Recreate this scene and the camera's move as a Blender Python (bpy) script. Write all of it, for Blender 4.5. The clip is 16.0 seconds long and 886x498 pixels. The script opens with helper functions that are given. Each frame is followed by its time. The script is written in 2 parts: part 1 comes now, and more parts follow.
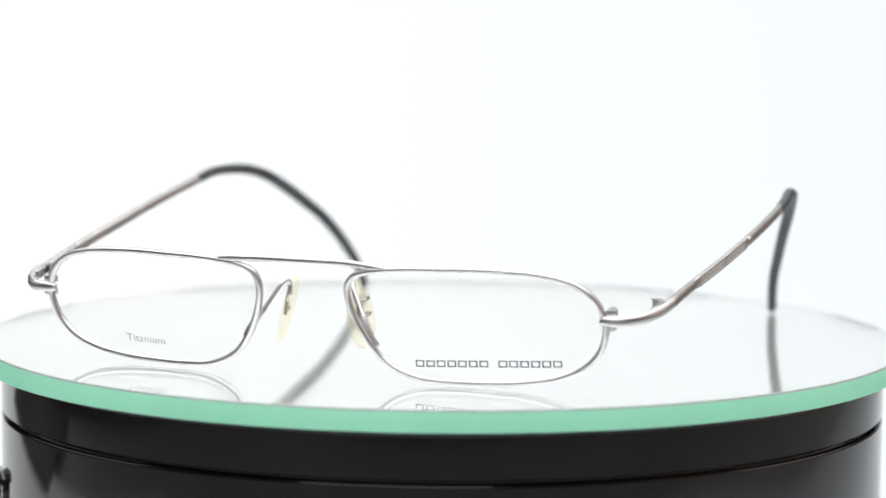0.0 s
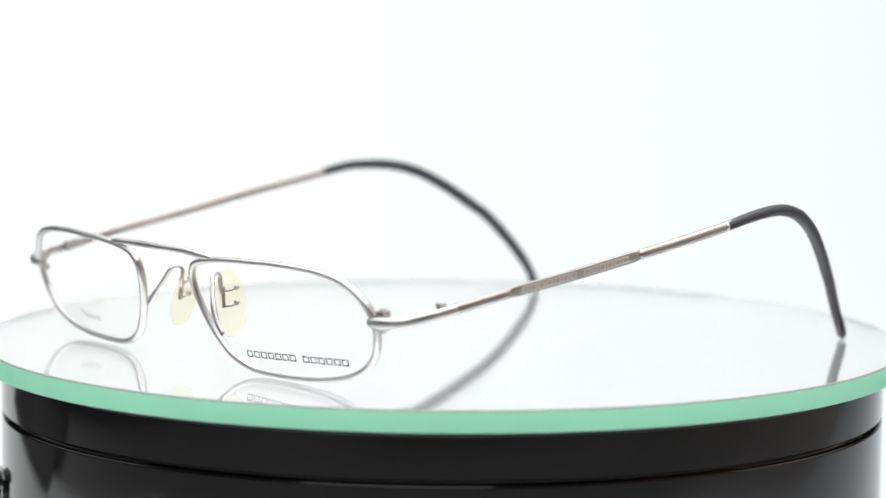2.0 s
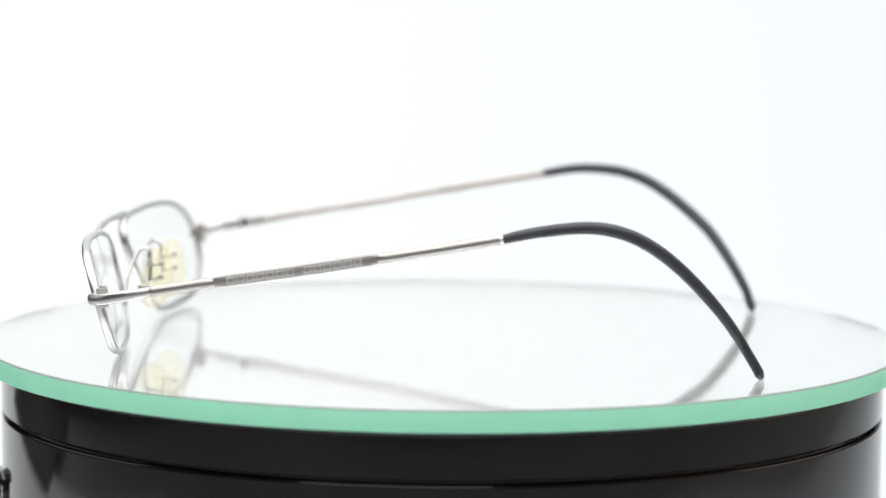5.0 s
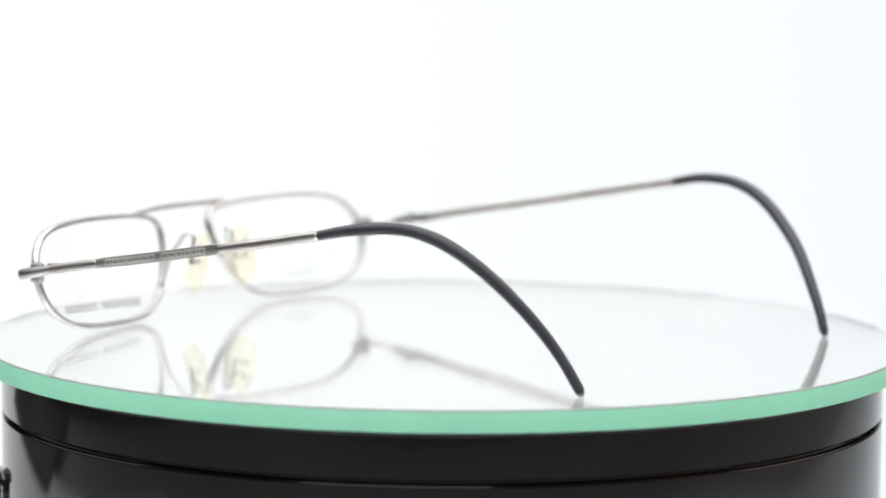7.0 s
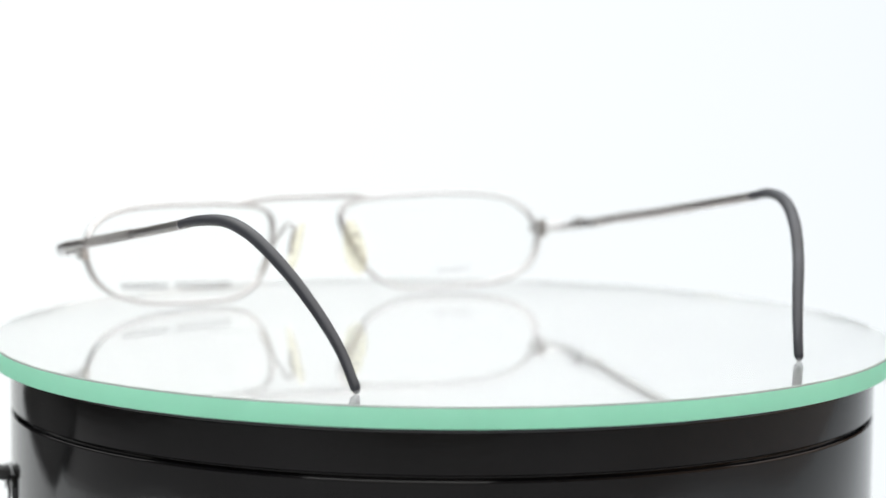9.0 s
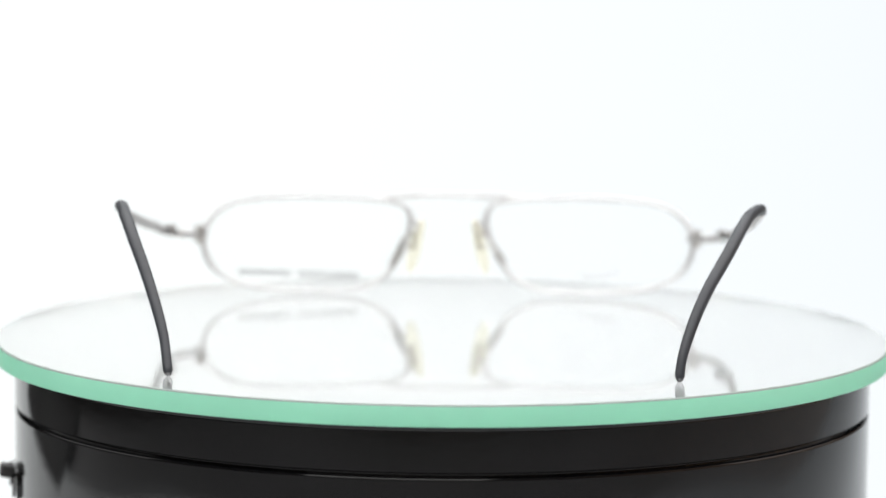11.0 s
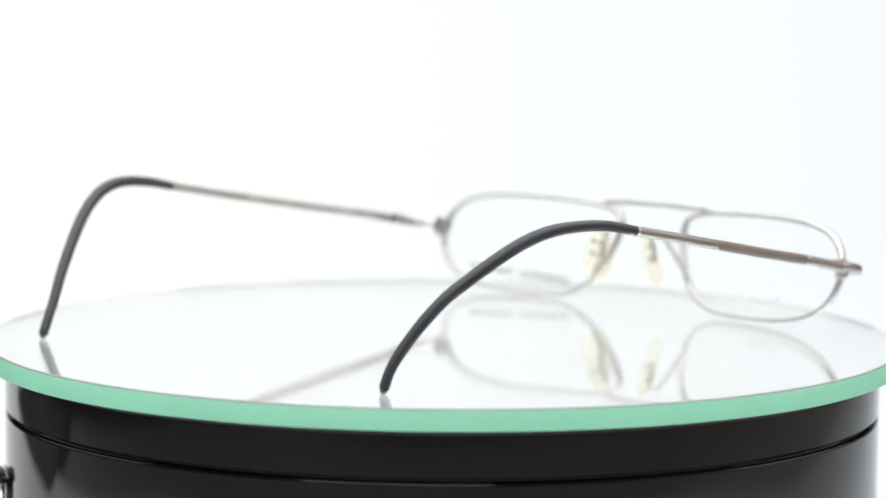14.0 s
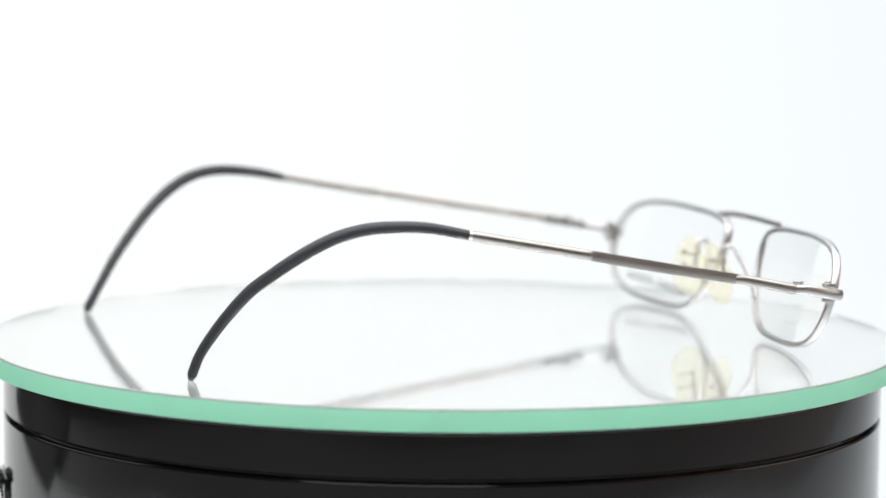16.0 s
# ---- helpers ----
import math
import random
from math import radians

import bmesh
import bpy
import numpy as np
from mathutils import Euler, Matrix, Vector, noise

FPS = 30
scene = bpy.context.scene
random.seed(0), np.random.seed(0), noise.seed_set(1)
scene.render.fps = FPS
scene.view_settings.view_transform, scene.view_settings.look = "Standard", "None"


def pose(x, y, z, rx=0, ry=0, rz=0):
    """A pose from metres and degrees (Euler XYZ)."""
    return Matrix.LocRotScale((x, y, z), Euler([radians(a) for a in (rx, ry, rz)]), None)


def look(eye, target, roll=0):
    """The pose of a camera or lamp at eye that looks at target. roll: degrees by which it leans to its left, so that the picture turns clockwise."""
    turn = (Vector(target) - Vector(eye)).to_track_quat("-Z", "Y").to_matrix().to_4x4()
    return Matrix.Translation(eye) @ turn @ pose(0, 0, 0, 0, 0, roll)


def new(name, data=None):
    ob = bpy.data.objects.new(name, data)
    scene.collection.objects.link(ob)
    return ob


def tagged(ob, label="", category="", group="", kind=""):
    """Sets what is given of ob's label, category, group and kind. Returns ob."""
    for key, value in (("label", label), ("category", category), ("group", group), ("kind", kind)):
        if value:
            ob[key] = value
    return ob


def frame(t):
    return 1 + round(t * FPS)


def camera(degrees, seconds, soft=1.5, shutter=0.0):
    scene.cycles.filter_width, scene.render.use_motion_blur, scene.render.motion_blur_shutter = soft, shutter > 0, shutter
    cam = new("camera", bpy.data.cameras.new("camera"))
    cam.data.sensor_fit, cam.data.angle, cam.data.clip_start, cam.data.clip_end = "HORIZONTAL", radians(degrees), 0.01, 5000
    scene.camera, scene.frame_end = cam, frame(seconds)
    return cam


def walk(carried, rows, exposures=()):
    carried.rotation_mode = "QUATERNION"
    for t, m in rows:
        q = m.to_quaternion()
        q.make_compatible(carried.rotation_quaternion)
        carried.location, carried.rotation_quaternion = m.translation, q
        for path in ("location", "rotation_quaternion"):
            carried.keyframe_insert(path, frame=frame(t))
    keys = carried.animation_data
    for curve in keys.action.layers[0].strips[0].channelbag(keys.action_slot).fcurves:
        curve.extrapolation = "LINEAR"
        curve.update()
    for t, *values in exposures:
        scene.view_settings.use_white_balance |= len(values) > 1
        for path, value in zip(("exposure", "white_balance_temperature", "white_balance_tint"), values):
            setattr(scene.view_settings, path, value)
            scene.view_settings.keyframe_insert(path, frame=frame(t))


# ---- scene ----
# The camera stands still on its stand, focused on the near side of the plate; its lens breathes a little, kept here as a slide of up to 2 cm.
cam = camera(16.79, 16.0, soft=1.5)
cam.data.dof.use_dof = True
cam.data.dof.focus_distance = 0.636
cam.data.dof.aperture_fstop = 12.2


def stand(back):
    """The camera's pose, slid back by so many metres."""
    return look((0, -0.68608 - back, 0.09683 + 0.1411 * back), (-0.00009, 0.00957 - back, 0.01892 + 0.1131 * back), 0.504)


walk(cam, [(t, stand(d)) for t, d in ((0.0, 0), (8.2, 0), (8.37, 0.0045), (8.9, 0.0045), (9.0, 0.0140), (9.2, 0.0150), (11.3, 0.0212), (12.6, 0.0208),
                                      (12.7, 0.0120), (12.83, 0.0085), (13.5, 0.0078), (14.0, 0.0055), (14.5, 0.0045), (15.0, 0.0030), (16.0, 0.0028))])

# ---- light: a white studio, softboxes above and in front, added side fill, a glowing sweep behind ----
world = bpy.data.worlds.new("studio")
scene.world = world
world.use_nodes = True
world.node_tree.nodes["Background"].inputs["Color"].default_value = (0.9, 0.95, 1.0, 1)
world.node_tree.nodes["Background"].inputs["Strength"].default_value = 0.05


def softbox(name, eye, target, sx, sy, watts, colour):
    lamp = bpy.data.lights.new(name, "AREA")
    lamp.shape, lamp.size, lamp.size_y, lamp.energy, lamp.color = "RECTANGLE", sx, sy, watts, colour
    ob = new(name, lamp)
    ob.matrix_world = look(eye, target)
    return ob


softbox("softbox_above", (0.0, -0.05, 1.10), (0.0, -0.05, 0.0), 2.6, 2.4, 61.0, (1.0, 0.99, 0.97))
# Two unseen fill lamps, added so that the wires' upper edges reflect white.
softbox("side_fill_left", (-1.15, 0.25, 0.48), (0.0, 0.0, 0.05), 1.1, 0.75, 2.0, (1.0, 0.99, 0.98))
softbox("side_fill_right", (1.15, 0.25, 0.48), (0.0, 0.0, 0.05), 1.1, 0.75, 2.0, (1.0, 0.99, 0.98))
softbox("softbox_front", (-0.25, -1.25, 0.75), (0.0, 0.0, 0.0), 1.2, 0.8, 5.0, (1.0, 0.99, 0.97))


# ---- materials ----
def material(name, colour, rough=0.5, metal=0.0, **extra):
    """A principled material; returns it with its nodes, links and shader."""
    m = bpy.data.materials.new(name)
    m.use_nodes = True
    nt = m.node_tree
    b = nt.nodes["Principled BSDF"]
    b.inputs["Base Color"].default_value = (*colour, 1)
    b.inputs["Roughness"].default_value = rough
    b.inputs["Metallic"].default_value = metal
    for k, v in extra.items():
        b.inputs[k.replace("_", " ")].default_value = v
    return m, nt, b


def vary(nt, b, colour, spread, scale, rough=0.0, rough_spread=0.0, bump=0.0, bump_scale=0.0, stretch=(1, 1, 1)):
    """Two scales of variation: blotches in colour and gloss, fine relief."""
    co = nt.nodes.new("ShaderNodeTexCoord")
    mp = nt.nodes.new("ShaderNodeMapping")
    mp.inputs["Scale"].default_value = stretch
    nt.links.new(co.outputs["Object"], mp.inputs["Vector"])
    n = nt.nodes.new("ShaderNodeTexNoise")
    n.inputs["Scale"].default_value, n.inputs["Detail"].default_value = scale, 5
    nt.links.new(mp.outputs["Vector"], n.inputs["Vector"])
    r = nt.nodes.new("ShaderNodeValToRGB")
    r.color_ramp.elements[0].position, r.color_ramp.elements[1].position = 0.3, 0.7
    r.color_ramp.elements[0].color = (*[max(0, c * (1 - spread)) for c in colour], 1)
    r.color_ramp.elements[1].color = (*[min(1, c * (1 + spread)) for c in colour], 1)
    nt.links.new(n.outputs["Fac"], r.inputs["Fac"])
    nt.links.new(r.outputs["Color"], b.inputs["Base Color"])
    if rough_spread:
        mr = nt.nodes.new("ShaderNodeMapRange")
        mr.inputs["To Min"].default_value, mr.inputs["To Max"].default_value = rough - rough_spread, rough + rough_spread
        nt.links.new(n.outputs["Fac"], mr.inputs["Value"])
        nt.links.new(mr.outputs["Result"], b.inputs["Roughness"])
    if bump:
        n2 = nt.nodes.new("ShaderNodeTexNoise")
        n2.inputs["Scale"].default_value, n2.inputs["Detail"].default_value = bump_scale, 4
        nt.links.new(mp.outputs["Vector"], n2.inputs["Vector"])
        bp = nt.nodes.new("ShaderNodeBump")
        bp.inputs["Strength"].default_value, bp.inputs["Distance"].default_value = bump, 0.0002
        nt.links.new(n2.outputs["Fac"], bp.inputs["Height"])
        nt.links.new(bp.outputs["Normal"], b.inputs["Normal"])


def make_titanium(name, colour, rough):
    m, nt, b = material(name, colour, rough, 1.0)
    vary(nt, b, colour, 0.05, 160, rough, 0.03)
    return m


TITANIUM = make_titanium("satin_titanium", (0.54, 0.54, 0.545), 0.31)
# Darker, warmer titanium copies: the dim brown room's reflection is put into their colour.
FLAT_METAL = make_titanium("dimmed_brushed_flat_titanium", (0.45, 0.435, 0.425), 0.38)
ROD_METAL = make_titanium("dimmed_satin_titanium", (0.37, 0.355, 0.345), 0.34)
PRONG = make_titanium("dull_pad_metal", (0.40, 0.385, 0.365), 0.4)
SCREW = make_titanium("polished_steel", (0.64, 0.63, 0.62), 0.32)

RUBBER, nt_, b_ = material("black_plastic_sleeve", (0.028, 0.031, 0.039), 0.46)
vary(nt_, b_, (0.028, 0.031, 0.039), 0.2, 120, 0.46, 0.06, 0.06, 1800)

def cloudy(name, tint, inner, clear, rough):
    """Cloudy stuff that lets light through: part scattered from behind, part from the front, part clear."""
    m = bpy.data.materials.new(name)
    m.use_nodes = True
    nt = m.node_tree
    b = nt.nodes["Principled BSDF"]
    b.inputs["Roughness"].default_value = rough
    vary(nt, b, tint, 0.04, 120, rough, 0.05, 0.05, 700)
    tr = nt.nodes.new("ShaderNodeBsdfTranslucent")
    tr.inputs["Color"].default_value = (*inner, 1)
    half = nt.nodes.new("ShaderNodeMixShader")
    half.inputs["Fac"].default_value = 0.5
    nt.links.new(b.outputs["BSDF"], half.inputs[1])
    nt.links.new(tr.outputs["BSDF"], half.inputs[2])
    see = nt.nodes.new("ShaderNodeBsdfTransparent")
    see.inputs["Color"].default_value = (*inner, 1)
    mix = nt.nodes.new("ShaderNodeMixShader")
    mix.inputs["Fac"].default_value = clear
    nt.links.new(half.outputs["Shader"], mix.inputs[1])
    nt.links.new(see.outputs["BSDF"], mix.inputs[2])
    nt.links.new(mix.outputs["Shader"], nt.nodes["Material Output"].inputs["Surface"])
    return m


PAD = cloudy("clear_yellowed_silicone", (0.985, 0.955, 0.80), (0.998, 0.984, 0.91), 0.84, 0.2)

LENS, nt_, b_ = material("clear_demo_lens", (0.996, 0.998, 0.996), 0.01, Transmission_Weight=1.0, IOR=1.12)

PLUG, nt_, b_ = material("grey_glossy_end_plug", (0.16, 0.16, 0.17), 0.12)
vary(nt_, b_, (0.16, 0.16, 0.17), 0.3, 400, 0.14, 0.05)

PRINT, nt_, b_ = material("dark_print", (0.03, 0.03, 0.035), 0.5)
PRINT_GREY, nt_, b_ = material("grey_print", (0.45, 0.45, 0.48), 0.5)
ETCH, nt_, b_ = material("bright_etching", (0.58, 0.57, 0.555), 0.6)

GLASS, nt_, b_ = material("clear_float_glass", (0.99, 1.0, 0.995), 0.0, Transmission_Weight=1.0, IOR=1.5)
MIRROR, nt_, b_ = material("silvering", (0.97, 0.98, 0.985), 0.012, 1.0)
EDGE = cloudy("ground_green_glass_edge", (0.405, 0.80, 0.62), (0.58, 0.87, 0.75), 0.0, 0.35)
# the back of the plate: silver, with white mixed in to wash out its reflections
veil_ = MIRROR.node_tree.nodes.new("ShaderNodeBsdfDiffuse")
veil_.inputs["Color"].default_value = (0.92, 0.93, 0.94, 1)
both_ = MIRROR.node_tree.nodes.new("ShaderNodeMixShader")
both_.inputs["Fac"].default_value = 0.30
MIRROR.node_tree.links.new(MIRROR.node_tree.nodes["Principled BSDF"].outputs["BSDF"], both_.inputs[1])
MIRROR.node_tree.links.new(veil_.outputs["BSDF"], both_.inputs[2])
MIRROR.node_tree.links.new(both_.outputs["Shader"], MIRROR.node_tree.nodes["Material Output"].inputs["Surface"])
ARRIS, nt_, b_ = material("ground_grey_arris", (0.30, 0.34, 0.32), 0.6)

GLOSS_BLACK, nt_, b_ = material("glossy_black_plastic", (0.0045, 0.0045, 0.0050), 0.055)
vary(nt_, b_, (0.0045, 0.0045, 0.0050), 0.4, 30, 0.085, 0.03, 0.03, 190, (1, 1, 2.5))
MATT_BLACK, nt_, b_ = material("matt_black_plastic", (0.012, 0.012, 0.012), 0.5)
vary(nt_, b_, (0.012, 0.012, 0.012), 0.3, 60, 0.5, 0.08, 0.1, 900)

TABLE, nt_, b_ = material("grey_laminate", (0.155, 0.155, 0.158), 0.5)
vary(nt_, b_, (0.155, 0.155, 0.158), 0.15, 6, 0.45, 0.05, 0.05, 400)
WALL, nt_, b_ = material("dim_brown_wall_paint", (0.13, 0.118, 0.11), 0.9)
vary(nt_, b_, (0.13, 0.118, 0.11), 0.12, 2, 0.9, 0.03, 0.2, 200)

# Unseen south wall, lightened in colour for the lit room that the base mirrors.
PALE, nt_, b_ = material("lightened_greige_wall", (0.42, 0.40, 0.36), 0.85)
vary(nt_, b_, (0.42, 0.40, 0.36), 0.1, 3, 0.85, 0.04, 0.2, 200)
# Unseen east wall, brown in place of whatever the temples mirror on the right.
BROWN, nt_, b_ = material("brown_reflected_wall", (0.42, 0.27, 0.18), 0.85)
vary(nt_, b_, (0.42, 0.27, 0.18), 0.15, 3, 0.85, 0.04, 0.2, 200)

# White sweep: its brightness is an added emission, its light falloff a ramp along x.
PAPER = bpy.data.materials.new("glowing_white_sweep")
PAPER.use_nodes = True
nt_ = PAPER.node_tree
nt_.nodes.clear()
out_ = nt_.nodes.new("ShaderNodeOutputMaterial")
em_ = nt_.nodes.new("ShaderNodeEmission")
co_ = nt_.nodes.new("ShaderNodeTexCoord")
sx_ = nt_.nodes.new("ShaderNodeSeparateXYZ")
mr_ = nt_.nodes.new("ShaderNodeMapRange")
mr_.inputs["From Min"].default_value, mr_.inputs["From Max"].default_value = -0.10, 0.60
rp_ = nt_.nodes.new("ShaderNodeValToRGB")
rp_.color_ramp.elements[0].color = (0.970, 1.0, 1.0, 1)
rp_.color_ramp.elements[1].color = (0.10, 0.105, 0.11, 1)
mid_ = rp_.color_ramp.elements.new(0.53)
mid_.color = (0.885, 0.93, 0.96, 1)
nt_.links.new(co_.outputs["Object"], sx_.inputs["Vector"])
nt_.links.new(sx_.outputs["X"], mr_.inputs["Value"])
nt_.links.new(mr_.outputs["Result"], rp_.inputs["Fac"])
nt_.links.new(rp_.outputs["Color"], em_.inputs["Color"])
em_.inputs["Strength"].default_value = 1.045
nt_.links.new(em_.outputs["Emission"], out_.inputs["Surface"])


# ---- mesh helpers ----
def part(name, bm, mat, parent=None, label="", smooth=True):
    """Link a bmesh as one mesh object, under a thing where one is given."""
    me = bpy.data.meshes.new(name)
    bmesh.ops.recalc_face_normals(bm, faces=bm.faces)
    bm.to_mesh(me)
    bm.free()
    for m in mat if isinstance(mat, (list, tuple)) else [mat]:
        me.materials.append(m)
    if smooth:
        me.polygons.foreach_set("use_smooth", [True] * len(me.polygons))
        me.set_sharp_from_angle(angle=radians(38))
    ob = new(name, me)
    if parent:
        ob.parent = parent
    if label:
        ob["label"] = label
    return ob


def spline(points, steps=8, closed=False):
    """Catmull-Rom through points (metres)."""
    pts = [Vector(p) for p in points]
    n = len(pts)
    out = []
    for i in range(n if closed else n - 1):
        if closed:
            a, b, c, d = (pts[(i + k) % n] for k in (-1, 0, 1, 2))
        else:
            b, c = pts[i], pts[i + 1]
            a = pts[i - 1] if i else b * 2 - c
            d = pts[i + 2] if i + 2 < n else c * 2 - b
        for k in range(steps):
            t = k / steps
            out.append(0.5 * ((2 * b) + (c - a) * t + (2 * a - 5 * b + 4 * c - d) * t * t + (3 * b - a - 3 * c + d) * t ** 3))
    if not closed:
        out.append(pts[-1])
    return out


def sweep(bm, path, section, up=Vector((0, 0, 1)), closed=False, round_ends=True):
    """Sweep an oval along a path. section(i, n) gives half width (across) and half height (along up), and the squareness 2..6; a pair where its two flanks differ."""
    n, seg = len(path), 14
    rings = []
    for i, p in enumerate(path):
        a = path[(i - 1) % n] if closed or i else path[0]
        b = path[(i + 1) % n] if closed or i < n - 1 else path[-1]
        d = (b - a).normalized()
        side = d.cross(up).normalized()
        top = side.cross(d).normalized()
        w, h, q = section(i, n)
        w, q = (v if isinstance(v, tuple) else (v, v) for v in (w, q))
        ring = []
        for k in range(seg):
            t = 2 * math.pi * k / seg
            c, s = math.cos(t), math.sin(t)
            e = 0 if c > 0 else 1
            ring.append(bm.verts.new(p + side * w[e] * math.copysign(abs(c) ** (2 / q[e]), c) + top * h * math.copysign(abs(s) ** (2 / q[e]), s)))
        rings.append(ring)
    last = n if closed else n - 1
    for i in range(last):
        r0, r1 = rings[i], rings[(i + 1) % n]
        for k in range(seg):
            bm.faces.new((r0[k], r0[(k + 1) % seg], r1[(k + 1) % seg], r1[k]))
    if not closed:
        for ring, p, d in ((rings[0], path[0], path[0] - path[1]), (rings[-1], path[-1], path[-1] - path[-2])):
            w = sum((v.co - p).length for v in ring) / seg
            if round_ends:
                mid = [bm.verts.new(p + (v.co - p) * 0.72 + d.normalized() * w * 0.55) for v in ring]
                tip = bm.verts.new(p + d.normalized() * w * 0.8)
                for k in range(seg):
                    bm.faces.new((ring[k], ring[(k + 1) % seg], mid[(k + 1) % seg], mid[k]))
                    bm.faces.new((mid[k], mid[(k + 1) % seg], tip))
            else:
                bm.faces.new(ring)
    return bm


def lathe(bm, profile, seg=160, mats=None):
    """Turn a profile of (radius, z) round the z axis; mats: a material index per profile edge."""
    rings = []
    for r, z in profile:
        if r < 1e-7:
            rings.append([bm.verts.new((0, 0, z))])
        else:
            rings.append([bm.verts.new((r * math.cos(2 * math.pi * k / seg), r * math.sin(2 * math.pi * k / seg), z)) for k in range(seg)])
    for i in range(len(profile) - 1):
        a, b = rings[i], rings[i + 1]
        for k in range(seg):
            j = (k + 1) % seg
            if len(a) == 1:
                f = bm.faces.new((a[0], b[k], b[j]))
            elif len(b) == 1:
                f = bm.faces.new((a[k], a[j], b[0]))
            else:
                f = bm.faces.new((a[k], a[j], b[j], b[k]))
            if mats:
                f.material_index = mats[i]
    return bm


def block(bm, centre, size, m=Matrix.Identity(4), bevel=0.0):
    made = bmesh.ops.create_cube(bm, size=1, matrix=Matrix.Translation(centre) @ m @ Matrix.Diagonal((*size, 1)))
    if bevel:
        edges = list({e for v in made["verts"] for e in v.link_edges})
        bmesh.ops.bevel(bm, geom=edges, offset=bevel, segments=2, affect="EDGES", profile=0.6)
    return bm


def rod(bm, a, b, r, seg=16, bevel=0.0):
    a, b = Vector(a), Vector(b)
    turn = (b - a).to_track_quat("Z", "Y").to_matrix().to_4x4()
    made = bmesh.ops.create_cone(bm, cap_ends=True, segments=seg, radius1=r, radius2=r, depth=(b - a).length,
                                 matrix=Matrix.Translation((a + b) / 2) @ turn)
    if bevel:
        edges = [e for e in {e for v in made["verts"] for e in v.link_edges} if len(e.link_faces) == 2 and any(len(f.verts) > 4 for f in e.link_faces)]
        bmesh.ops.bevel(bm, geom=edges, offset=bevel, segments=2, affect="EDGES", profile=0.6)
    return bm


MM = 0.001


def mm(*p):
    return Vector(p) * MM


# ---- the studio ----
TABLE_Z = -0.085


def build_studio():
    table = tagged(new("table"), "plain grey laminate table carrying a white sweep", "table")
    table.location = (0.045, 0.305, -0.80)
    high = TABLE_Z - 0.004 + 0.80
    bm = bmesh.new()
    block(bm, (0, 0, high - 0.02), (1.15, 1.73, 0.04), bevel=0.004)
    part("table_top", bm, TABLE, table)
    for x in (-0.52, 0.52):
        for y in (-0.80, 0.80):
            bm = bmesh.new()
            block(bm, (x, y, (high - 0.04) / 2), (0.06, 0.06, high - 0.04), bevel=0.004)
            part("leg", bm, TABLE, table)
    bm = bmesh.new()
    # a sweep with a painted glow: lies under the turntable, curves up behind it and stands
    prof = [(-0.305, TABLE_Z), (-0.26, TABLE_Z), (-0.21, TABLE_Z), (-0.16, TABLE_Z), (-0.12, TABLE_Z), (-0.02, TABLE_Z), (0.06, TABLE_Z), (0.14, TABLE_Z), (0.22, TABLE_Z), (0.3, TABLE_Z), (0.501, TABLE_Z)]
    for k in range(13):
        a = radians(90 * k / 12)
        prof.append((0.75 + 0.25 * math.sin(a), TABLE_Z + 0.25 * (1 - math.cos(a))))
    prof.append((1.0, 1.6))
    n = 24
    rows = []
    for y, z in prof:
        # narrower towards the front, with cut corners, shaped to fit the base's reflections in view
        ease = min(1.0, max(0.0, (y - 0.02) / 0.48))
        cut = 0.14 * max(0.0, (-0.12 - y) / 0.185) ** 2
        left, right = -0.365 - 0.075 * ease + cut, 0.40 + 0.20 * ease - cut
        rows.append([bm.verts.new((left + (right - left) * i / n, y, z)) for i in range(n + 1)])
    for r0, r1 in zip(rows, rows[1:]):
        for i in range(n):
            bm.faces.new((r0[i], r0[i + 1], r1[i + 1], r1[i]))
    tagged(part("backdrop", bm, PAPER), "seamless white sweep with a painted glow, dimmer to the right", "backdrop", kind="structure")
    # Unseen flat stand-in, placed to fit the dark patch mirrored in the base.
    bm = bmesh.new()
    block(bm, (0, 0, 0.0025), (0.15, 0.24, 0.005), bevel=0.0008)
    board = tagged(part("black_stand_in", bm, MATT_BLACK), "flat black stand-in on the white sweep for an unseen dark thing reflected in the base", "board")
    board.matrix_world = pose(-0.418, 0.205, TABLE_Z + 0.0005, 0, 0, 6)
    bm = bmesh.new()
    block(bm, (-0.6, -0.2, -0.82), (5.2, 6.4, 0.04))
    tagged(part("floor", bm, WALL), "dim brownish studio floor", "floor", kind="structure")
    for name, c, s, mat, label in (("wall_north", (-0.625, 2.8, 0.7), (4.75, 0.1, 3), WALL, "dim brownish painted studio wall"),
                                   ("wall_south", (-0.625, -3.2, 0.7), (4.75, 0.1, 3), PALE, "unseen pale greige studio wall, lightened to brighten reflections in the base"),
                                   ("wall_east", (1.8, -0.2, 0.7), (0.1, 6.1, 3), BROWN, "unseen studio wall, coloured warm brown for its reflection in the metal"),
                                   ("wall_west", (-3.05, -0.2, 0.7), (0.1, 6.1, 3), WALL, "dim brownish painted studio wall")):
        bm = bmesh.new()
        block(bm, c, s)
        tagged(part(name, bm, mat), label, "wall", kind="structure")
    bm = bmesh.new()
    block(bm, (-0.6, -0.2, 2.22), (5.2, 6.4, 0.04))
    tagged(part("ceiling", bm, WALL), "dim brownish studio ceiling", "ceiling", kind="structure")


# ---- the turntable ----
R_GLASS, R_BASE, T_GLASS, SEAM = 0.1052, 0.1008, 0.0047, -0.0155


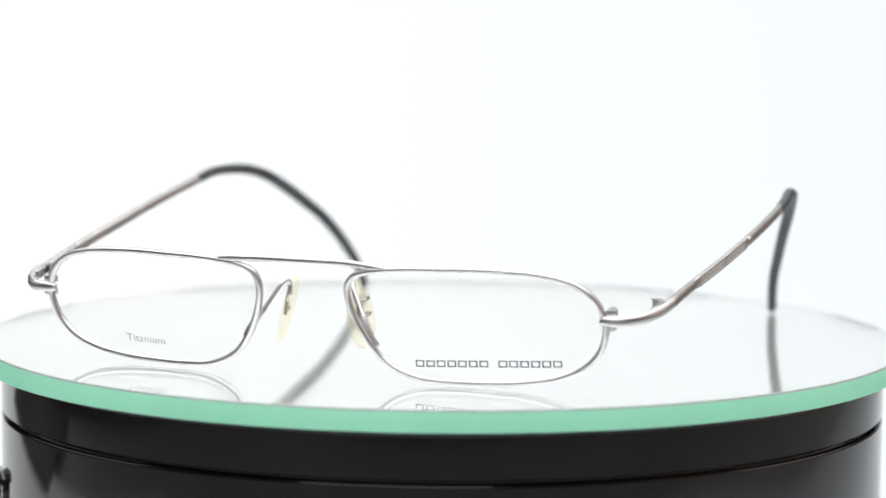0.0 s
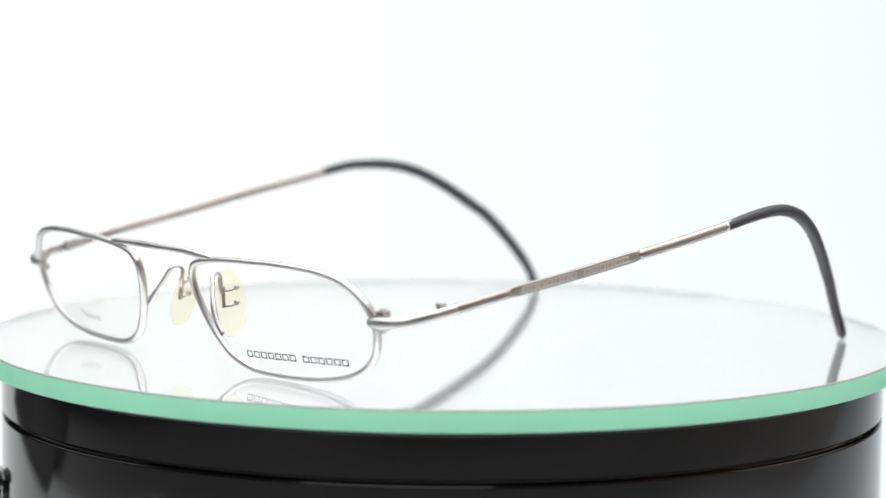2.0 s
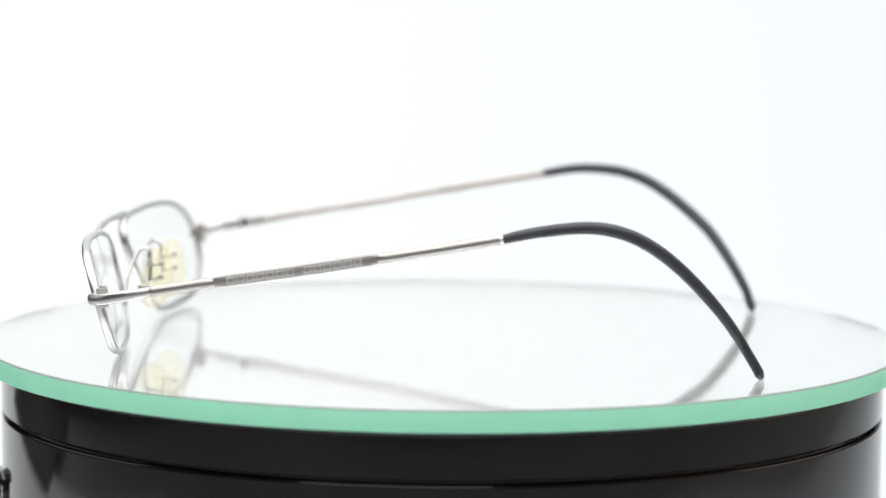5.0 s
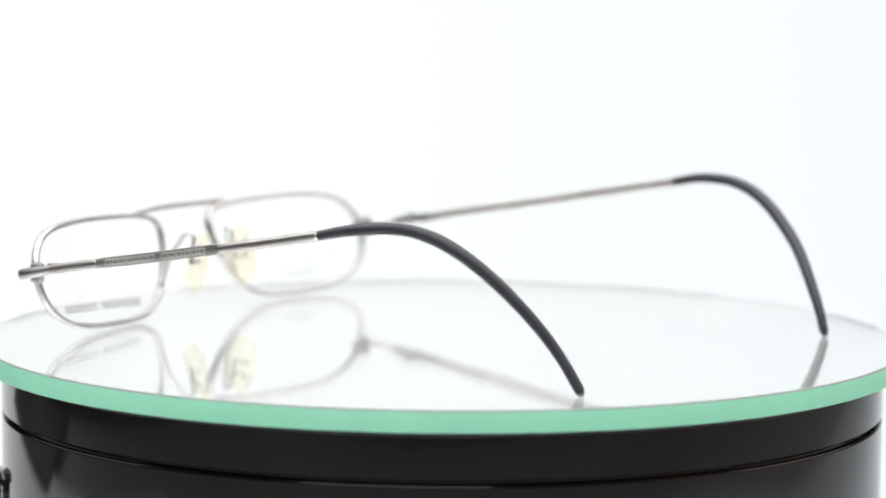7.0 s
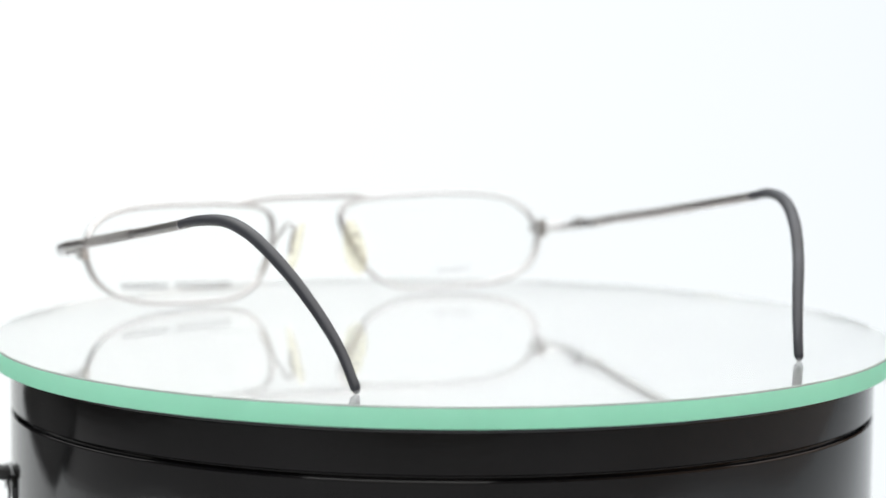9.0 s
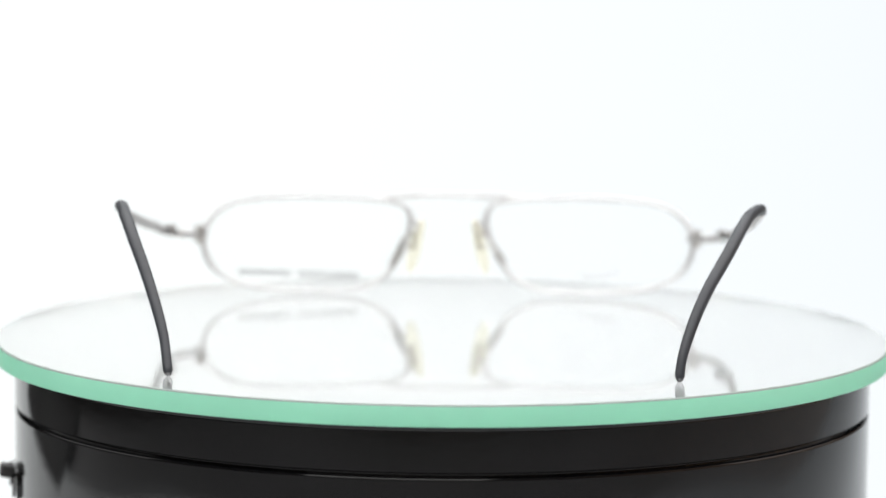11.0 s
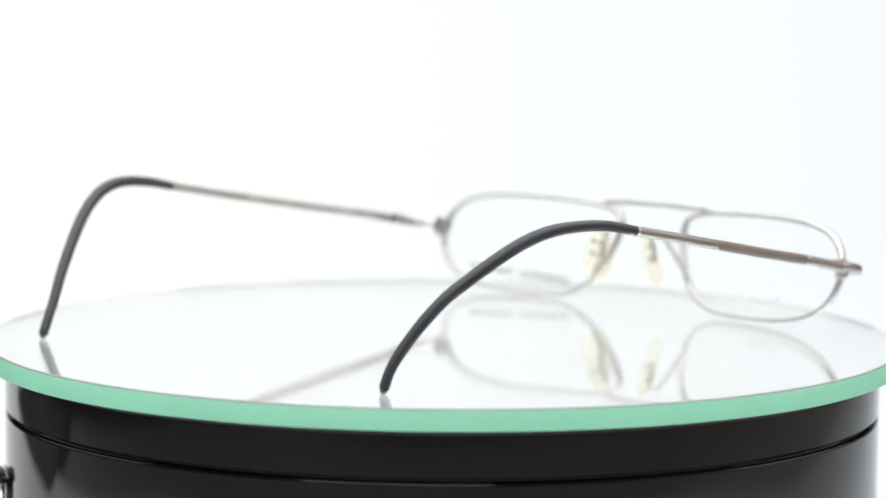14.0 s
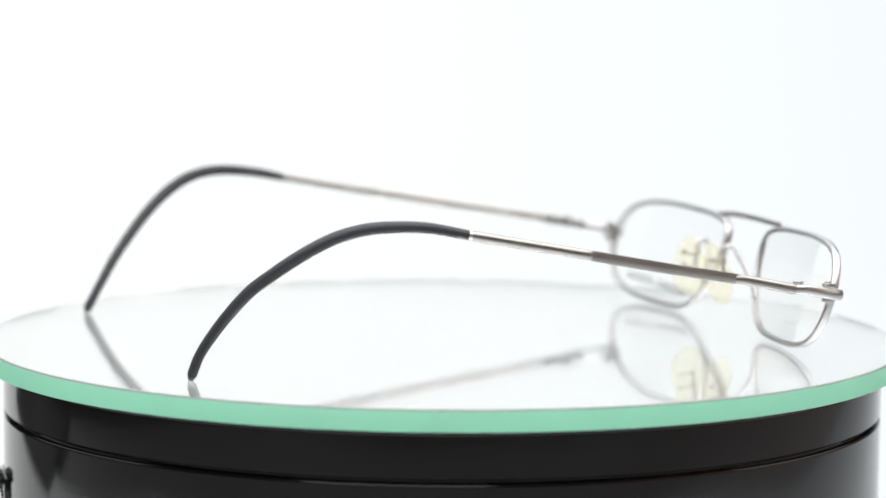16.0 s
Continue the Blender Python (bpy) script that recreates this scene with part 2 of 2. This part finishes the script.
def build_base():
    base = tagged(new("turntable_base"), "glossy black plastic turntable base standing on a white sweep", "turntable")
    base.location = (0, 0, TABLE_Z)
    z0 = -TABLE_Z
    bm = bmesh.new()
    top = z0 - T_GLASS - 0.0006
    lathe(bm, [(0, top), (R_BASE - 0.0009, top), (R_BASE - 0.0003, top - 0.0003), (R_BASE, top - 0.0009), (R_BASE, top - 0.0011), (R_BASE, z0 + SEAM + 0.0009), (R_BASE, z0 + SEAM + 0.0007),
               (R_BASE - 0.0003, z0 + SEAM + 0.0004), (R_BASE - 0.0020, z0 + SEAM + 0.0004), (0, z0 + SEAM + 0.0004)])
    part("upper_ring", bm, GLOSS_BLACK, base)
    bm = bmesh.new()
    lathe(bm, [(0, z0 + SEAM + 0.0003), (R_BASE - 0.0018, z0 + SEAM + 0.0003), (R_BASE - 0.0018, z0 + SEAM - 0.0005), (R_BASE - 0.00035, z0 + SEAM - 0.0005),
               (R_BASE - 0.00012, z0 + SEAM - 0.00062), (R_BASE, z0 + SEAM - 0.0009), (R_BASE, z0 + SEAM - 0.0011), (R_BASE, 0.0064), (R_BASE, 0.006), (R_BASE - 0.0004, 0.003), (R_BASE - 0.004, 0.0015), (0, 0.0015)])
    part("lower_housing", bm, GLOSS_BLACK, base)
    for k in range(4):
        a = radians(45 + 90 * k)
        x, y = 0.075 * math.cos(a), 0.075 * math.sin(a)
        bm = bmesh.new()
        rod(bm, (x, y, 0), (x, y, 0.0025), 0.008, 20, 0.0005)
        part("rubber_foot", bm, MATT_BLACK, base)
    # rocker switch on the flank
    bm = bmesh.new()
    turn = pose(0, 0, 0, 0, 0, 11)
    block(bm, turn @ Vector((-R_BASE + 0.0003, 0, z0 - 0.0325)), (0.0014, 0.0170, 0.0062), turn, 0.0004)
    for y in (-0.0070, 0.0070):
        block(bm, turn @ Vector((-R_BASE - 0.0009, y, z0 - 0.0325)), (0.0006, 0.0008, 0.0058), turn, 0.0002)
    sw = part("switch_plate", bm, GLOSS_BLACK, base)
    bm = bmesh.new()
    block(bm, turn @ Vector((-R_BASE - 0.0020, 0, z0 - 0.0304)), (0.0034, 0.0060, 0.0028), turn @ pose(0, 0, 0, 0, 10, 0), 0.0007)
    part("switch_rocker", bm, MATT_BLACK, sw)
    return base


def build_disc():
    disc = tagged(new("glass_turntable_plate"), "round mirror-backed glass plate with a pale green ground edge", "glass plate")
    a, r = 0.0004, R_GLASS - 0.0004
    bm = bmesh.new()
    lathe(bm, [(0, 0), (r, 0), (r, -T_GLASS), (0, -T_GLASS)], 240, [0, 0, 1])
    part("plate", bm, [GLASS, MIRROR], disc)
    # the ground rim of the glass, with its two small chamfers
    bm = bmesh.new()
    r += 0.00005
    lathe(bm, [(r, -0.00005), (R_GLASS - 0.0002, -0.00005), (R_GLASS, -a), (R_GLASS, -T_GLASS + 0.00015), (R_GLASS - 0.00015, -T_GLASS), (r, -T_GLASS), (r, -0.00005)], 240, [1, 1, 0, 0, 0, 0])
    part("ground_edge", bm, [EDGE, ARRIS], disc, "pale green ground glass edge")
    return disc


# ---- the spectacles; in their own space the wearer looks towards -y ----
# Rim of one lens: distance from the bridge side and height, in mm
RIM = [(3.24, 23.85), (8.66, 24.72), (14.9, 25.0), (21.04, 25.0), (28.0, 24.99), (34.41, 24.7), (41.58, 24.0), (47.9, 22.3), (52.0, 19.1), (53.9, 14.94),
       (53.83, 11.5), (52.2, 7.54), (48.7, 4.3), (43.25, 2.2), (36.09, 1.15), (28.48, 0.9), (20.63, 1.05), (13.96, 1.8), (8.3, 4.3), (4.5, 8.43), (1.9, 13.31), (0.6, 17.3), (0.36, 20.24), (1.12, 22.34)]
# per side: start of the lens (x, y), its height, wrap round the face, tilt and lean
LENS_SET = {1: (9.2, -73.5, 0.05, 0.108, 0.287, 0.031), -1: (9.9, -74.1, 0.22, 0.1145, 0.292, 0.0225)}


def on_lens(u, z, side, off=0.0):
    """A point of the lens surface; off: mm towards the wearer's face."""
    x0, y0, z0, wrap, tilt, lean = LENS_SET[side]
    bow = -1.2 * (1 - ((u - 27) / 27) ** 2)
    return mm(side * (x0 + u), y0 + wrap * u - tilt * (z - 13) + bow + off, z + z0 + lean * (u - 27))


def lens_surface(bm, side, off, thick):
    """A thin closed shell filling the rim."""
    edge = spline([(u, z, 0) for u, z in RIM], 5, True)
    cu, cz = 27.0, 13.0
    layers = []
    for o in (off, off + thick):
        rings = []
        for s in (0.985, 0.75, 0.5, 0.25):
            rings.append([bm.verts.new(on_lens(cu + (p.x - cu) * s, cz + (p.y - cz) * s, side, o)) for p in edge])
        mid = bm.verts.new(on_lens(cu, cz, side, o))
        n = len(edge)
        for r0, r1 in zip(rings, rings[1:]):
            for k in range(n):
                bm.faces.new((r0[k], r0[(k + 1) % n], r1[(k + 1) % n], r1[k]))
        for k in range(n):
            bm.faces.new((rings[-1][k], rings[-1][(k + 1) % n], mid))
        layers.append(rings[0])
    n = len(edge)
    for k in range(n):
        bm.faces.new((layers[0][k], layers[0][(k + 1) % n], layers[1][(k + 1) % n], layers[1][k]))


TEMPLES = {
    1: dict(wire=[(73.0, -55.0, 18.2), (73.2, -44.4, 20.0), (74.0, -25.6, 23.0), (74.4, -8.0, 26.0), (74.4, 5.0, 28.2), (74.1, 21.0, 31.1)],
            sleeve=[(74.2, 18.4, 30.6), (73.8, 24.6, 31.9), (72.6, 32.0, 32.8), (71.5, 37.5, 32.8), (70.6, 42.1, 31.9), (69.3, 46.3, 30.15), (67.3, 51.5, 26.65),
                    (64.5, 57.2, 21.3), (61.5, 63.1, 14.4), (59.3, 67.4, 8.1), (58.2, 70.8, 2.4), (58.0, 71.4, 1.2)]),
    -1: dict(wire=[(-73.0, -55.0, 17.8), (-73.2, -42.6, 20.3), (-73.8, -24.0, 23.5), (-74.0, -7.5, 26.55), (-73.8, 5.0, 28.85), (-73.2, 21.0, 31.7)],
             sleeve=[(-73.4, 19.0, 31.4), (-72.4, 27.0, 32.9), (-70.6, 34.0, 33.1), (-68.6, 40.0, 32.45), (-66.5, 45.9, 30.5), (-63.9, 51.8, 27.0), (-60.9, 57.2, 22.8),
                     (-58.3, 61.3, 19.1), (-55.5, 65.3, 13.9), (-53.4, 68.5, 8.9), (-52.2, 70.5, 5.2), (-51.7, 71.5, 2.4), (-51.6, 71.9, 1.2)]),
}


def build_front(glasses):
    for side in (1, -1):
        bm = bmesh.new()
        edge = spline([(u, z, 0) for u, z in RIM], 6, True)
        sweep(bm, [on_lens(p.x, p.y, side) for p in edge], lambda i, n: (0.64 * MM, 0.92 * MM, 2.6), Vector((0, 1, 0)), True)
        part("rim", bm, TITANIUM, glasses, "satin silver titanium rim wire")
        bm = bmesh.new()
        lens_surface(bm, side, -0.4, 1.1)
        lens = part("lens", bm, LENS, glasses, "clear plastic demonstration lens")
        lens.visible_shadow = False
        # rim lock: a split barrel with its screw behind the end piece
        bm = bmesh.new()
        lx = 64.2 if side > 0 else 64.8
        block(bm, mm(side * lx, -66.9, 17.05), mm(2.2, 2.4, 1.5), pose(0, 0, 0, 0, 0, side * 12), 0.00025)
        block(bm, mm(side * lx, -66.8, 14.3), mm(2.2, 2.4, 1.3), pose(0, 0, 0, 0, 0, side * 12), 0.00025)
        lock = part("rim_lock", bm, SCREW, glasses)
        bm = bmesh.new()
        rod(bm, mm(side * lx, -66.8, 13.2), mm(side * lx, -66.8, 18.2), 0.0007, 14, 0.00015)
        part("screw", bm, SCREW, lock)
        build_pad(glasses, side)
    bm = bmesh.new()
    ends = {k: on_lens(9.0, 25.15, k, -0.1) / MM for k in (1, -1)}
    l, r = ends[1], ends[-1]
    pts = [r, r + Vector((3.2, -0.45, 0.25)), (-9, -77.6, 25.35), (0, -77.9, 25.4), (9, -77.4, 25.35), l + Vector((-3.2, -0.45, 0.25)), l]
    path = spline([mm(*p) for p in pts], 6)
    sweep(bm, path, lambda i, n: (0.62 * MM, (0.50 + 0.22 * min(1, 6 * min(i, n - 1 - i) / n)) * MM, 2.4))
    part("bridge", bm, TITANIUM, glasses, "straight satin silver top bar")


def build_pad(glasses, side):
    # bent wire from the back of the rim up and over to the pad
    foot = on_lens(5.3, 8.6, side, 0.8)
    pts = [foot, on_lens(4.0, 10.6, side, 1.1), mm(side * 11.3, -71.4, 14.0), mm(side * 9.1, -70.0, 17.8), mm(side * 8.3, -69.5, 19.2),
           mm(side * 7.7, -68.3, 19.9), mm(side * 7.4, -67.1, 19.2), mm(side * 7.4, -66.9, 18.0), mm(side * 7.8, -67.0, 16.6), mm(side * 8.2, -66.8, 15.5)]
    bm = bmesh.new()
    # the soldered foot is a flat strip, the free end a thinner round wire
    sweep(bm, spline(pts, 7), lambda i, n: (0.46 * MM, 0.66 * MM, 3.0) if i < 0.22 * n else (0.46 * MM, 0.46 * MM, 2.0), Vector((1, 0.05, 0.03)))
    arm = part("pad_arm", bm, TITANIUM, glasses, "bent silver nose pad wire")
    # a channel with two prongs that end in balls inside the cushion
    bm = bmesh.new()
    tilt = Matrix.Translation(mm(side * 8.3, -66.7, 14.6)) @ pose(0, 0, 0, 0, side * -8, side * -17)
    block(bm, tilt.translation, mm(0.8, 0.7, 4.6), tilt.to_3x3().to_4x4(), 0.0002)
    part("pad_box", bm, PRONG, arm)
    for dz in (-1.7, 1.6):
        bm = bmesh.new()
        root, knee, end = (tilt @ mm(*p) for p in ((0, 0, dz), (side * 0.2, 1.5, dz - 0.1), (side * 0.1, 2.9, dz + 0.5)))
        sweep(bm, spline([root, knee, end], 5), lambda i, n: (0.30 * MM, 0.30 * MM, 2.0))
        bmesh.ops.create_uvsphere(bm, u_segments=12, v_segments=8, radius=0.00066, matrix=Matrix.Translation(end))
        part("prong", bm, PRONG, arm)
    # the pad: a teardrop cushion
    bm = bmesh.new()
    bmesh.ops.create_uvsphere(bm, u_segments=24, v_segments=16, radius=1)
    for v in bm.verts:
        x, y, z = v.co
        w = 1.0 - 0.22 * z
        q = abs(x)
        v.co = Vector((math.copysign(q ** 0.7, x) * 1.10 - 0.30 * (1 - y * y), y * 4.0 * w, z * 7.5)) * MM
    bmesh.ops.transform(bm, verts=bm.verts, matrix=Matrix.Translation(mm(8.0 if side > 0 else -8.9, -65.2, 13.5)) @ pose(0, 0, 0, -4, side * -14, side * -17) @ Matrix.Diagonal((side, 1, 1, 1)))
    part("nose_pad", bm, PAD, glasses, "translucent yellowed silicone nose pad")


def build_temple(glasses, side):
    d = TEMPLES[side]
    wire = [mm(*p) for p in d["wire"]]
    temple = new("temple")
    temple.parent = glasses
    temple["label"] = "slim silver titanium temple with a black end sleeve"
    # end piece: from the rim's flank out and round to the hinge
    head = [mm(side * 63.0, -69.0, 15.5), mm(side * 64.8, -69.0, 15.5), mm(side * 67.6, -68.2, 15.6), mm(side * 70.3, -65.8, 16.0), mm(side * 72.0, -62.0, 16.8), mm(side * 72.8, -58.0, 17.6)]
    bm = bmesh.new()
    sweep(bm, spline(head + [wire[0]], 8), lambda i, n: (0.88 * MM, (0.98 + 0.20 * math.sin(math.pi * i / n)) * MM, 2.6))
    part("end_piece", bm, TITANIUM, glasses, "curved silver end piece")
    # hinge on the inner flank
    bm = bmesh.new()
    y = -57.0
    hx = side * 70.4
    for z in (17.3, 18.3):
        rod(bm, mm(hx, y, z - 0.46), mm(hx, y, z + 0.46), 0.00095, 18, 0.00015)
    block(bm, mm(side * 71.6, y - 2.6, 17.2), mm(1.1, 5.2, 1.9), pose(0, 0, 0, 8, 0, side * -6), 0.0002)
    block(bm, mm(side * 71.9, y + 3.0, 18.2), mm(1.1, 5.2, 1.9), pose(0, 0, 0, 9, 0, 0), 0.0002)
    hinge = part("hinge", bm, TITANIUM, glasses)
    bm = bmesh.new()
    rod(bm, mm(hx, y, 18.72), mm(hx, y, 19.25), 0.00115, 20, 0.00015)
    part("screw", bm, SCREW, hinge)
    # round wire, flat panel in the middle, round wire again
    path = spline(wire, 14)
    y0, y1 = -42.0, -7.2

    bm = bmesh.new()
    sweep(bm, [p for p in path if p.y < (y0 + 0.8) * MM] or path[:2], lambda i, n: (0.95 * MM, (1.14 - 0.06 * i / n) * MM, 2.2))
    part("front_rod", bm, ROD_METAL, temple)
    bm = bmesh.new()
    flat = [p for p in path if (y0 - 1.0) * MM < p.y < (y1 + 1.0) * MM]
    # flattened on the outer flank only
    sweep(bm, flat, lambda i, n: ((min(0.70, 0.5 + 0.1 * min(i, n - 1 - i)) * MM, 0.95 * MM)[::side], min(1.17, 0.92 + 0.13 * min(i, n - 1 - i)) * MM, (7.0, 2.3)[::side]), round_ends=False)
    panel = part("flat_panel", bm, FLAT_METAL, temple, "flattened brushed metal panel")
    bm = bmesh.new()
    sweep(bm, [p for p in path if p.y > (y1 - 0.8) * MM], lambda i, n: (1.0 * MM, 1.12 * MM, 2.1))
    part("rear_rod", bm, ROD_METAL, temple)
    # black sleeve to the tip
    bm = bmesh.new()
    tube = spline([mm(*p) for p in d["sleeve"]], 10)
    sweep(bm, tube, lambda i, n: ((1.06 + 0.30 * math.sin(math.pi * min(1, 1.2 * i / n))) * MM, (1.08 + 0.28 * math.sin(math.pi * min(1, 1.2 * i / n))) * MM, 2.2), Vector((side * 1.0, 0.0, 0.02)))
    sleeve = part("sleeve", bm, RUBBER, temple, "black plastic temple sleeve")
    bm = bmesh.new()
    rod(bm, tube[0] - (tube[1] - tube[0]).normalized() * 0.0009, tube[0] + (tube[1] - tube[0]).normalized() * 0.0006, 0.00102, 20, 0.0002)
    part("collar", bm, SCREW, sleeve)
    way = (tube[-1] - tube[-2]).normalized()
    end = tube[-1] + way * 0.00052
    bm = bmesh.new()
    bmesh.ops.create_uvsphere(bm, u_segments=16, v_segments=10, radius=0.00078, matrix=Matrix.Translation(end))
    part("tip_plug", bm, PLUG, sleeve, "small glossy grey end plug")
    return panel, path


def marks(parent, place, words, height, stroke, mat, name):
    """A brand name as plain shapes: a small hollow rectangle for each letter cell. place(s, h, k) gives a point at s along the line and h above it."""
    n = sum(words) + 0.75 * (len(words) - 1)
    bm = bmesh.new()
    up = stroke * 0.85 / (height * 1.25)
    s = 0.0
    for w in words:
        for _ in range(w):
            a, b = s + 0.07, s + 0.87
            for x0, x1, lo, hi in ((a, b, 0.0, stroke), (a, b, height - stroke, height), (a, a + up, stroke, height - stroke), (b - up, b, stroke, height - stroke)):
                corners = ((x0 / n, lo), (x1 / n, lo), (x1 / n, hi), (x0 / n, hi))
                front = [bm.verts.new(place(x, z, 0)) for x, z in corners]
                back = [bm.verts.new(place(x, z, 1)) for x, z in corners]
                bm.faces.new(front), bm.faces.new(back[::-1])
                for k in range(4):
                    bm.faces.new((front[k], front[(k + 1) % 4], back[(k + 1) % 4], back[k]))
            s += 1.0
        s += 0.75
    return part(name, bm, mat, parent, smooth=False)


def build_marks(glasses, panel, path):
    # strokes on the wearer's left lens
    marks(glasses, lambda s, h, k: on_lens(13.8 + 31.2 * s, 4.25 + 0.4 * s + h, 1, -0.46 + 0.04 * k), (7, 6), 1.4, 0.24, PRINT, "lens_mark")
    # the word on the other lens
    cu = bpy.data.curves.new("word", "FONT")
    cu.body, cu.size = "Titanium", 2.35
    tmp = new("word", cu)
    bpy.context.view_layer.update()
    me = bpy.data.meshes.new_from_object(tmp.evaluated_get(bpy.context.evaluated_depsgraph_get()))
    bpy.data.objects.remove(tmp)
    xs = [v.co.x for v in me.vertices]
    x0, x1 = min(xs), max(xs)
    for v in me.vertices:
        s = (v.co.x - x0) / (x1 - x0)
        v.co = on_lens(35.0 - 9.8 * s, 4.6 + v.co.y, -1, -0.46)
    me.name = "lens_word"
    me.materials.clear()
    me.materials.append(PRINT_GREY)
    ob = new("lens_word", me)
    ob.parent = glasses
    # strokes etched on the outer face of the flat panel
    ya, yb = -39.0, -10.5

    def at(s, h, k):
        y = (ya + (yb - ya) * s) * MM
        i = min(range(len(path)), key=lambda j: abs(path[j].y - y))
        j = min(len(path) - 2, max(0, i if path[i].y <= y else i - 1))
        p, q = path[j], path[j + 1]
        c = p + (q - p) * ((y - p.y) / (q.y - p.y))
        return c + Vector((0.00072 - 0.00006 * k, 0, (h - 0.7) * MM))
    marks(panel, at, (7, 6), 1.4, 0.26, ETCH, "panel_mark")


def build_glasses():
    glasses = tagged(new("eyeglasses"), "silver titanium wire eyeglasses with open black-tipped temples on a glass plate", "eyeglasses")
    build_front(glasses)
    panel, path = build_temple(glasses, 1)
    build_temple(glasses, -1)
    build_marks(glasses, panel, path)
    return glasses


build_studio()
base = build_base()
disc = build_disc()
glasses = build_glasses()


def turn_at(t):
    """The turntable's angle in degrees."""
    return -23.02 - 14.3406 * t + 0.012437 * (t - 8) ** 2


def motions():
    steps = [k / 10 for k in range(161)]
    walk(disc, [(t, pose(0, 0, 0, 0, 0, turn_at(t))) for t in steps])
    walk(glasses, [(t, pose(0, 0, 0, 0, 0, turn_at(t))) for t in steps])


motions()
